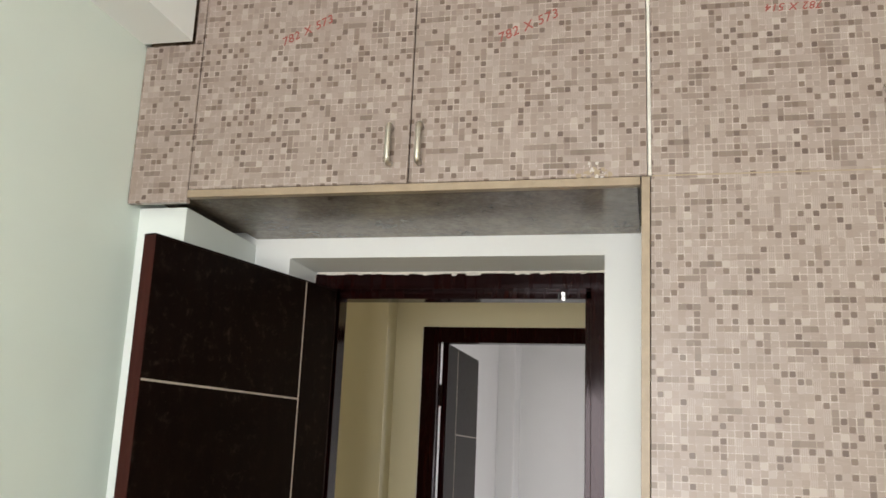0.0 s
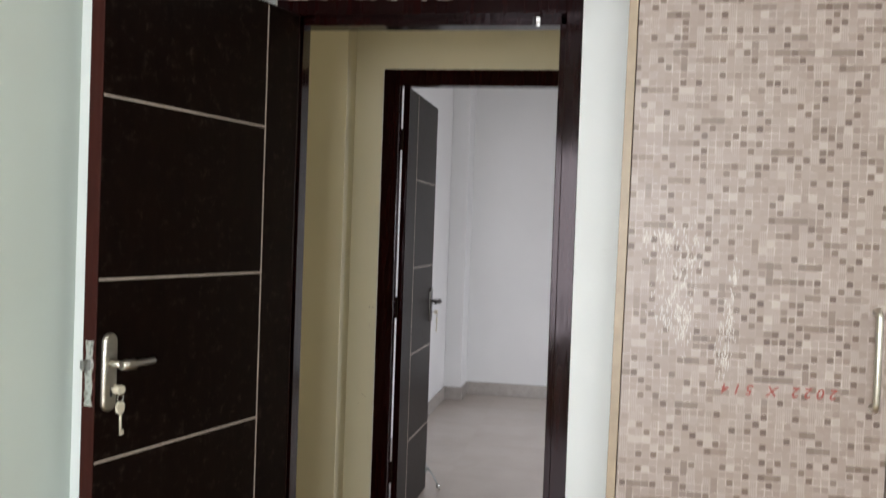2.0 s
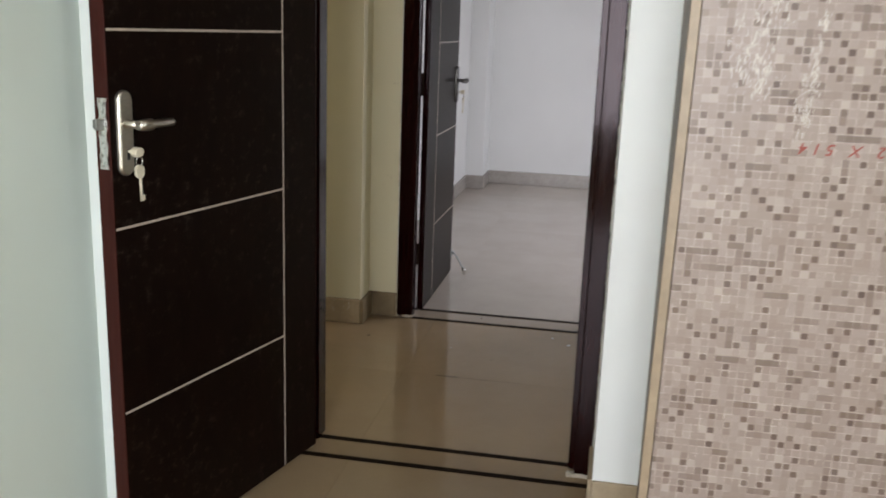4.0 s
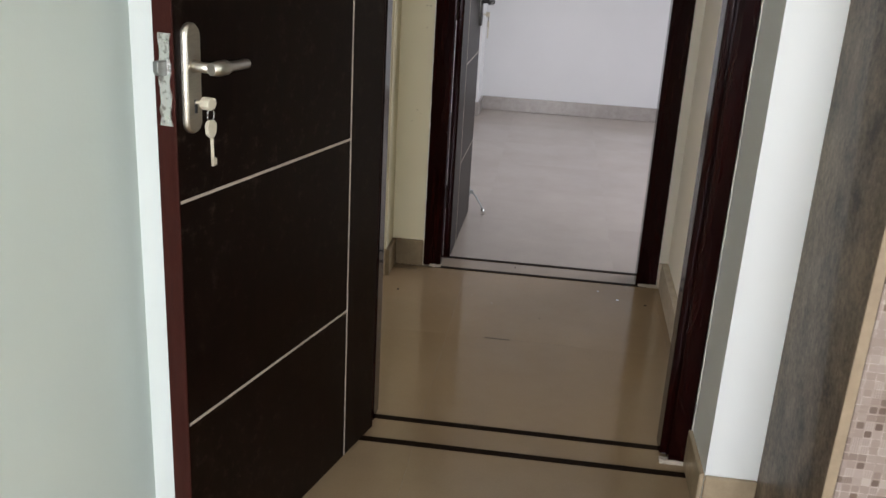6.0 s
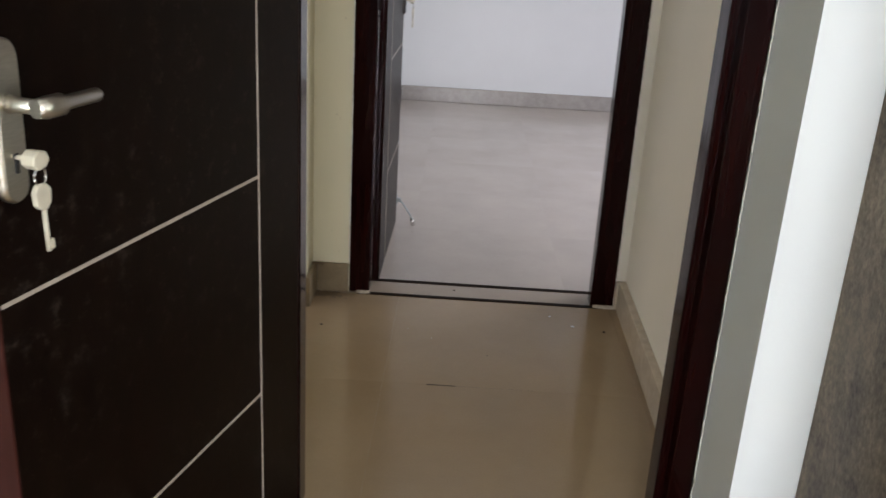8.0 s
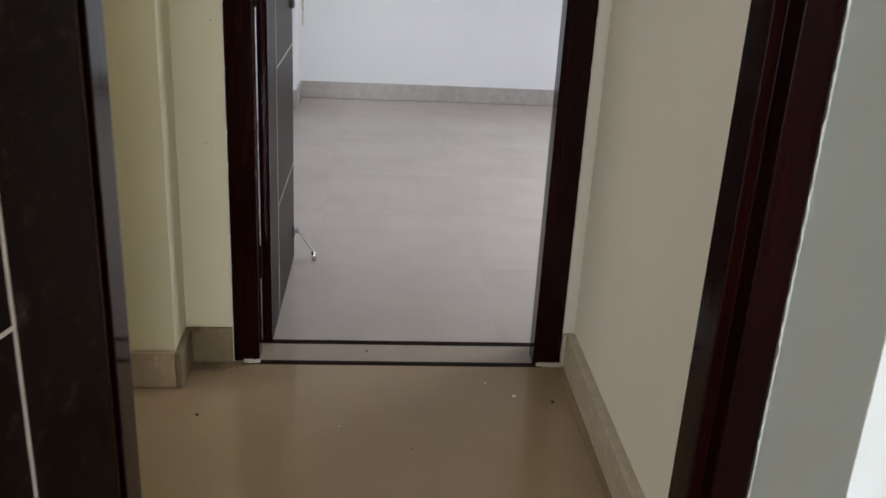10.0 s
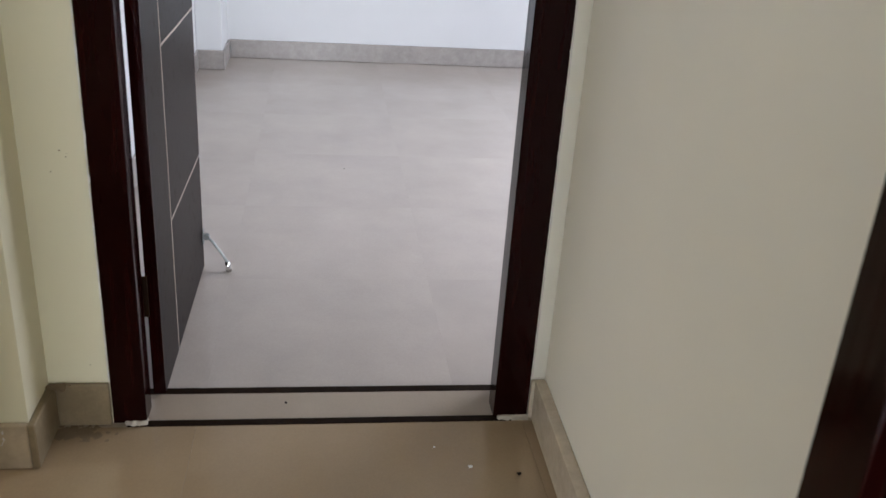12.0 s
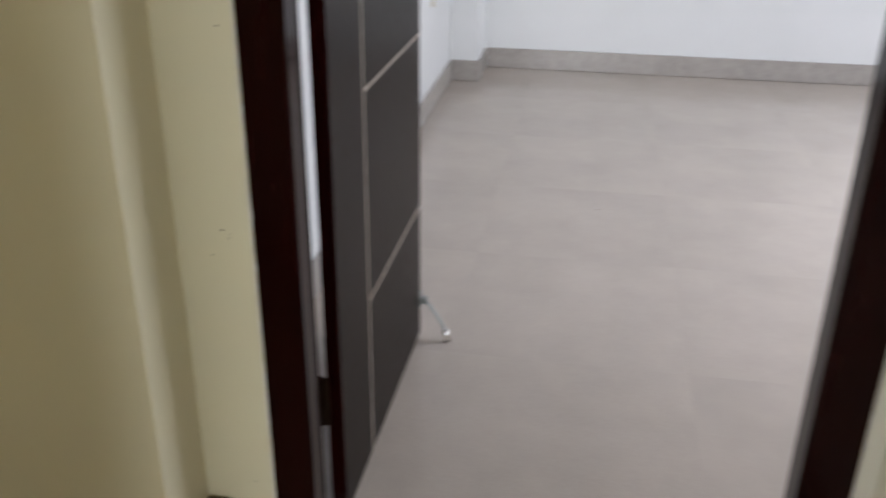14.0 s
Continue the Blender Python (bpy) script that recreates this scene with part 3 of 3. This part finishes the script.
part("rod", tube([(sx, -0.014, 0.112), (sx - 0.002, -0.030, 0.096), (sx - 0.008, -0.055, 0.062), (sx - 0.010, -0.068, 0.040), (sx - 0.010, -0.072, 0.026)], 0.0042, 8), DULL, holder)
part("foot", tube([(sx - 0.010, -0.071, 0.036), (sx - 0.010, -0.074, 0.020), (sx - 0.010, -0.076, 0.003)], [0.0075, 0.0085, 0.009], 10), CHROME, holder, "bright steel foot")

# strike on the head of the first frame
strike = thing("strike_plate", "small bright steel strike plate under the door head", "strike plate", pose(-0.160, 2.809, 2.002))
part("plate", box(-0.006, -0.002, -0.013, 0.006, 0.001, 0.013, 0.001), FOIL, strike)
part("slot", box(-0.016, -0.0015, -0.012, -0.010, 0.001, 0.012), RUBBER, strike)


# ---- joinery ----
def pull(parent, x, y, z0, z1, r=0.0068):
    """A straight bar pull with turned-in ends."""
    bm = tube([(x, y, z0 + 0.004), (x, y - 0.020, z0 + 0.001), (x, y - 0.027, z0 + 0.006), (x, y - 0.029, z0 + 0.014), (x, y - 0.029, z1 - 0.014), (x, y - 0.027, z1 - 0.006), (x, y - 0.020, z1 - 0.001), (x, y, z1 - 0.004)], r, 12)
    return part("handle", bm, STEEL, parent, "satin steel bar handle")


FACE = 2.11
loft = thing("loft_cabinet", "overhead cabinet in mosaic-print laminate above the doorway", "cabinet")
part("bottom_panel", box(-1.066, FACE + 0.022, 2.140, 0.070, 2.599, 2.158), BOARD_LIT, loft, "grey-brown mottled laminate underside, lightened for reflected light")
part("body", box(-1.198, FACE + 0.022, 2.160, 0.085, 2.598, 2.885), BOARD, loft)
part("filler_panel", box(-1.199, FACE + 0.002, 2.116, -1.034, FACE + 0.020, 2.547, 0.001), MOSAIC, loft)
part("filler_panel", box(-1.058, FACE + 0.002, 2.548, -1.034, FACE + 0.020, 2.893), MOSAIC, loft)
part("edge_band", box(-1.032, FACE - 0.002, 2.127, 0.078, FACE + 0.021, 2.146, 0.001), BAND, loft, "beige edge band along the lower edge")
for x0, x1, hx in ((-1.031, -0.4615, -0.507), (-0.4585, 0.094, -0.433)):
    leaf = part("door", box(x0, FACE, 2.148, x1, FACE + 0.018, 2.893, 0.0012), MOSAIC, loft)
    pull(leaf, hx, FACE, 2.192, 2.290)


def leaning(bm, only_left=None):
    """The side panel stands a little out of plumb: its foot lies 2 cm nearer to the doorway."""
    for v in bm.verts:
        if only_left is None or v.co.x < only_left:
            v.co.x += (v.co.z - 2.13) * 0.0100
    return bm


def side_board():
    """Upright board whose front edge follows the edge band and whose back edge stands plumb on the wall."""
    bm = leaning(box(0.0815, FACE + 0.0005, 0.001, 0.0995, 2.598, 2.146))
    for v in bm.verts:
        if v.co.y > 2.5:
            v.co.x += 0.0125 - (v.co.z - 2.13) * 0.0100
    return bm


def wardrobe(x0, x1, handle_x, label, first):
    unit = thing("wardrobe", label, "wardrobe", group="wall of wardrobes")
    part("body", box(x0 + (0.018 if first else 0.001), FACE + 0.022, 0.0, x1 - 0.001, 2.586, 2.893), BOARD, unit)
    low = box(x0 + 0.0014, FACE, 0.07, x1 - 0.0010, FACE + 0.018, 2.1470, 0.0008)
    low = part("door", leaning(low, x0 + 0.1) if first else low, MOSAIC, unit, "tall mosaic-print laminate door")
    up = part("door", box(x0 + 0.0028, FACE, 2.148, x1 - 0.0010, FACE + 0.018, 2.893, 0.0012), MOSAIC, unit, "upper mosaic-print laminate door")
    part("edge_strip", box(x0 + 0.003, FACE - 0.0004, 2.1460, x1 - 0.002, FACE + 0.010, 2.1490), BAND, unit, "beige edge strip between the doors")
    part("plinth", box(x0 + 0.002, FACE + 0.004, 0.0, x1 - 0.002, FACE + 0.0215, 0.068), BOARD, unit)
    pull(low, handle_x, FACE, 1.062, 1.262)
    pull(up, handle_x + 0.012 if first else handle_x, FACE, 2.240, 2.330)
    if first:
        part("side_panel", side_board(), BOARD, unit, "brown mottled laminate side panel")
        part("edge_band", leaning(box(0.0810, FACE - 0.003, 0.001, 0.0995, FACE, 2.1460, 0.0008)), BAND, unit, "beige edge band down the side panel")
        part("edge_strip", box(0.0955, FACE - 0.002, 2.148, 0.1025, FACE + 0.010, 2.893, 0.0008), PALE, unit, "white joint strip beside the overhead cabinet")
    return unit


wardrobe(0.100, 0.618, 0.586, "tall mosaic-print laminate wardrobe beside the doorway", True)
wardrobe(0.619, 1.143, 0.668, "tall mosaic-print laminate wardrobe next to its twin", False)


# ---- floors: grout bed and tiles ----
def bed(name, x0, y0, x1, y1, label="beige glossy vitrified floor tiles", grout=GROUT):
    return setting(name, box(x0, y0, -0.12, x1, y1, -0.0016), grout, label, "floor")


TILES = {}


def lay(floor, xs, ys, material, gap=0.0003):
    """Tiles between the joint lines xs and ys, on shared meshes."""
    for x0, x1 in zip(xs, xs[1:]):
        for y0, y1 in zip(ys, ys[1:]):
            w, d = round(x1 - x0, 3), round(y1 - y0, 3)
            if (w, d, material) not in TILES:
                TILES[w, d, material] = mesh(box(-w / 2 + gap, -d / 2 + gap, -0.009, w / 2 - gap, d / 2 - gap, 0), "tile", material)
            ob = new("tile", TILES[w, d, material])
            ob.parent = floor
            ob.location = ((x0 + x1) / 2, (y0 + y1) / 2, random.uniform(-0.0002, 0.0002) if gap > 0.0002 else 0)


def lines(first, lo, hi, pitch=0.6):
    """Joint lines through first, cut off at lo and hi."""
    k = math.floor((lo - first) / pitch) + 1
    out = [lo]
    while first + k * pitch < hi - 0.02:
        if first + k * pitch > lo + 0.02:
            out.append(first + k * pitch)
        k += 1
    return out + [hi]


# thresholds: a tile strip between two dark granite lines
def threshold(name, label, x0, x1, ya, yb, yc, yd, material):
    root = tagged(thing(name, label, "threshold"), kind="structure")
    part("granite_strip", box(x0, ya, -0.01, x1, yb, 0.002, 0.0006), GRANITE, root, "dark granite line")
    part("granite_strip", box(x0, yc, -0.01, x1, yd, 0.002, 0.0006), GRANITE, root, "dark granite line")
    part("tile_strip", box(x0, yb, -0.01, x1, yc, 0.0005, 0.0006), material, root)
    return root


threshold("threshold_1", "beige tile threshold between dark granite lines", -0.953, -0.027, 2.750, 2.772, 2.872, 2.894, TILE)
threshold("threshold_2", "pale beige tile threshold of the second door between dark lines", -0.902, -0.024, 4.128, 4.150, 4.258, 4.282, TILE_PALE)

floor_1 = bed("floor_bedroom", -1.20, -2.8, 2.6, 2.750)
floor_2 = bed("floor_passage", -5.5, 2.894, 0.05, 4.146)
floor_3 = bed("floor_far_room", -1.165, 4.282, 2.2, 7.87, "pale grey glossy vitrified floor tiles", GROUT_GREY)
lay(floor_1, lines(-0.750, -1.20, 2.6, 0.75), lines(2.75, -2.8, 2.750, 0.7), TILE)
lay(floor_2, lines(-0.750, -5.5, 0.05, 0.75), lines(3.489, 2.894, 4.128, 0.7), TILE)
lay(floor_3, lines(-0.745, -1.165, 2.2), lines(4.282, 4.282, 7.87), TILE_GREY, 0.00003)


# ---- marks, scraps and dirt ----
rng = random.Random(7)


def flecks(count, centre, spread, size, flat, lift=0.0004, stretch=1.0, bm=None):
    """Small ragged flakes lying on a plane. flat: 'y' for an upright face that looks towards -y, 'z' for the floor."""
    bm = bm or bmesh.new()
    step = lift
    for _ in range(count):
        a = centre[0] + rng.gauss(0, spread[0])
        b = centre[1] + rng.gauss(0, spread[1])
        lift = step * rng.uniform(0.7, 1.6)
        r = size * rng.uniform(0.35, 1.3)
        turn = rng.uniform(-0.25, 0.25) if stretch > 1 else rng.uniform(0, 6.28)
        ring = []
        for k in range(7):
            q = 2 * math.pi * k / 7
            rr = r * rng.uniform(0.45, 1.1)
            u, v = rr * math.cos(q), rr * math.sin(q) * stretch
            ring.append((a + u * math.cos(turn) - v * math.sin(turn), b + u * math.sin(turn) + v * math.cos(turn)))
        if flat == "y":
            lo = [bm.verts.new((p, centre[2], q)) for p, q in ring]
            hi = [bm.verts.new((p, centre[2] - lift, q)) for p, q in ring]
        else:
            lo = [bm.verts.new((p, q, centre[2])) for p, q in ring]
            hi = [bm.verts.new((p, q, centre[2] + lift)) for p, q in ring]
        bm.faces.new(hi)
        for k in range(7):
            bm.faces.new((lo[k], lo[(k + 1) % 7], hi[(k + 1) % 7], hi[k]))
    return bm


units = [o for o in bpy.data.objects if o.name.startswith("wardrobe")]
tall_door = [o for o in units[0].children if o.name.startswith("door")][0]
upper_door = [o for o in units[0].children if o.name.startswith("door")][1]
loft_doors = [o for o in loft.children if o.name.startswith("door")]
glue = bmesh.new()
for n, c, sp in ((60, (0.165, 1.385), (0.020, 0.018)), (60, (0.222, 1.350), (0.017, 0.030)), (50, (0.172, 1.235), (0.014, 0.022)), (60, (0.208, 1.212), (0.015, 0.024)), (56, (0.303, 1.215), (0.007, 0.042)), (20, (0.312, 1.315), (0.005, 0.018)), (26, (0.196, 1.295), (0.022, 0.030)), (34, (0.292, 1.160), (0.008, 0.026))):
    flecks(int(1.3 * n), (*c, FACE), sp, 0.0012, "y", 0.0003, 6.5, glue)
tagged(part("glue_residue", glue, GLUE, tall_door, "whitish dried glue smears"), kind="stuff")
part("tape_scrap", flecks(26, (-0.035, 2.156, FACE), (0.022, 0.008), 0.006, "y", 0.0008, 1.0), BAND, loft_doors[1], "torn tape scraps")
part("tape_scrap", flecks(10, (-0.020, 2.166, FACE), (0.014, 0.010), 0.005, "y", 0.0010, 1.0), GLUE, loft_doors[1])


def written(words, x, z, size, lean, parent, spacing=1.1):
    """Red marker writing on a front that looks towards -y."""
    cu = bpy.data.curves.new("writing", "FONT")
    cu.body, cu.size, cu.shear, cu.extrude, cu.space_character = words, size, 0.25, 0.0002, spacing
    cu.offset = 0.0003
    ob = new("writing", cu)
    bpy.context.view_layer.update()
    me = bpy.data.meshes.new_from_object(ob)
    bpy.data.objects.remove(ob)
    me.materials.clear()
    me.materials.append(RED)
    me.transform(pose(x, FACE - 0.0004, z, 90, 0, 0) @ pose(0, 0, 0, 0, 0, lean))
    ob = new("writing", me)
    ob.parent = parent
    return tagged(ob, "red marker writing", kind="stuff")


written("782 X 573", -0.808, 2.522, 0.031, 24, loft_doors[0])
written("782 X 573", -0.250, 2.494, 0.033, 22, loft_doors[1])


# the wardrobe doors hang with their writing upside down
written("2022 X 514", 0.522, 1.096, 0.030, 180, tall_door, 1.62)
written("782 X 514", 0.480, 2.545, 0.026, 180, upper_door)


def ragged_edge(parent, x, y, z0, z1, way, wide, name="plaster_edge"):
    """Broken plaster along the upright edge of a frame."""
    bm = bmesh.new()
    n = int((z1 - z0) / 0.010)
    rows = []
    for i in range(n + 1):
        z = z0 + (z1 - z0) * i / n
        w = wide * min(1.5, max(0.25, rng.gauss(0.75, 0.28)))
        rows.append([bm.verts.new(p) for p in ((x, y, z), (x, y - 0.0025, z), (x + way * w, y - 0.002, z), (x + way * w, y, z))])
    for r, q in zip(rows, rows[1:]):
        for k in range(4):
            bm.faces.new((r[k], r[(k + 1) % 4], q[(k + 1) % 4], q[k]))
    bm.faces.new(rows[0])
    bm.faces.new(rows[-1][::-1])
    return part(name, bm, PLASTER, parent, "broken white plaster edge")


ragged_edge(frame_1, -0.0275, 2.8095, 0.02, 2.07, -1, 0.0032)
ragged_edge(frame_1, -0.9525, 2.8095, 0.02, 2.07, 1, 0.0032)
ragged_edge(frame_2, 0.0160, 4.1345, 0.12, 2.09, -1, 0.004)
ragged_edge(frame_2, -0.9325, 4.1345, 0.12, 2.09, 1, 0.0035)
top_edge = bmesh.new()
for i in range(60):
    x = -0.945 + i * 0.0152
    box(x, 2.8075, 2.0755 - abs(rng.gauss(0, 0.003)), x + 0.0152, 2.8100, 2.0800, 0, top_edge)
part("plaster_edge", top_edge, PLASTER, frame_1, "broken white plaster edge")


def foot(parent, x0, x1, y0, y1):
    """A rough dab of plaster under the foot of a jamb."""
    bm = box(x0 + 0.003, y0 + 0.004, 0.0005, x1 - 0.003, y1 - 0.003, 0.0135)
    bmesh.ops.subdivide_edges(bm, edges=bm.edges, cuts=5, use_grid_fill=True)
    for v in bm.verts:
        v.co.x += rng.uniform(-0.0035, 0.0035)
        v.co.y += rng.uniform(-0.0035, 0.0035)
        v.co.z = max(0.0005, v.co.z + rng.uniform(-0.003, 0.0))
    part("plaster_foot", bm, DAB, parent, "rough dusty white plaster under the jamb")


foot(frame_1, -0.102, -0.036, 2.802, 2.830)
foot(frame_1, -0.945, -0.885, 2.802, 2.830)
foot(frame_2, -0.060, 0.0165, 4.126, 4.150)
foot(frame_2, -0.905, -0.856, 4.126, 4.150)

mud = thing("dried_mud", "dried brown mud in the passage corner behind the skirting", "mud", pose(-1.0, 4.1, 0))
mud["kind"] = "stuff"
bm = flecks(150, (-0.004, 0.012, 0.0003), (0.030, 0.013), 0.0085, "z", 0.0003)
part("floor_stain", bm, DIRT, mud)
bm = flecks(60, (-0.040, 0.026, 0.1083), (0.010, 0.006), 0.006, "z", 0.0012)
part("ledge_dirt", bm, DIRT, mud)

chip = thing("joint_chip", "dark chipped joint between two floor tiles", "chip", pose(-0.58, 3.489, 0))
bm = bmesh.new()
for i in range(14):
    x = -0.042 + i * 0.006
    box(x, -0.0022 + rng.uniform(-0.001, 0.001), -0.001, x + 0.007, 0.0018 + rng.uniform(-0.001, 0.001), 0.0007 - 0.00002 * i, 0, bm)
part("sliver", bm, GRANITE, chip)
bm = bmesh.new()
for i in range(20):
    x = 0.05 + i * 0.011
    if rng.random() < 0.75:
        box(x, -0.0008, -0.001, x + 0.010, 0.0006, 0.00055, 0, bm)
tagged(part("dirt_line", bm, DIRT, chip), kind="stuff")


def speck(x, y, r, material, label):
    ob = thing("speck", label, "speck", pose(x, y, 0.0006), "specks on the floor")
    part("flake", flecks(1, (0, 0, 0), (0, 0), r, "z", 0.0012), material, ob)


speck(-0.984, 3.850, 0.0055, GRANITE, "small dark scrap on the beige floor tile")
speck(-0.148, 3.957, 0.005, PLASTER, "small white plaster speck on the floor tile")
speck(-0.553, 4.215, 0.0038, GRANITE, "small dark scrap on the door threshold")
speck(-0.045, 3.930, 0.006, GRANITE, "small dark scrap near the passage skirting")
speck(-0.440, 3.700, 0.004, GRANITE, "thin dark scrap on the passage floor")
speck(-0.700, 3.860, 0.003, PLASTER, "small pale speck on the passage floor")
speck(-0.380, 5.900, 0.006, GRANITE, "tiny dark scrap on the far room floor")


far_door_wall = bpy.data.objects["wall_far_door"]
for x, z in ((-0.951, 1.035), (-0.966, 1.036), (-0.962, 0.955), (-0.985, 0.640)):
    part("nail_hole", flecks(1, (x, z, 4.146), (0, 0), 0.0030, "y", 0.0006), DIRT, far_door_wall)
part("scuff", flecks(6, (-1.0, 0.50, 4.146), (0.02, 0.22), 0.0013, "y", 0.0004), DIRT, far_door_wall)

drips = thing("paint_drips", "pale dried paint drips on the passage skirting", "paint drips", pose(-1.15, 3.984, 0))
drips["kind"] = "stuff"
bm = bmesh.new()
for x, z, n in ((-0.085, 0.050, 10), (-0.030, 0.070, 7), (0.015, 0.088, 5), (0.040, 0.080, 5), (-0.16, 0.055, 6)):
    flecks(n, (x, z, 0.0), (0.0025, 0.014), 0.0016, "y", 0.0005, 3.0, bm)
part("drip", bm, GLUE, drips)
for x, y, r in ((-0.62, 3.80, 0.002), (-0.22, 4.03, 0.003)):
    speck(x, y, r, PLASTER, "small pale plaster speck on the passage floor")
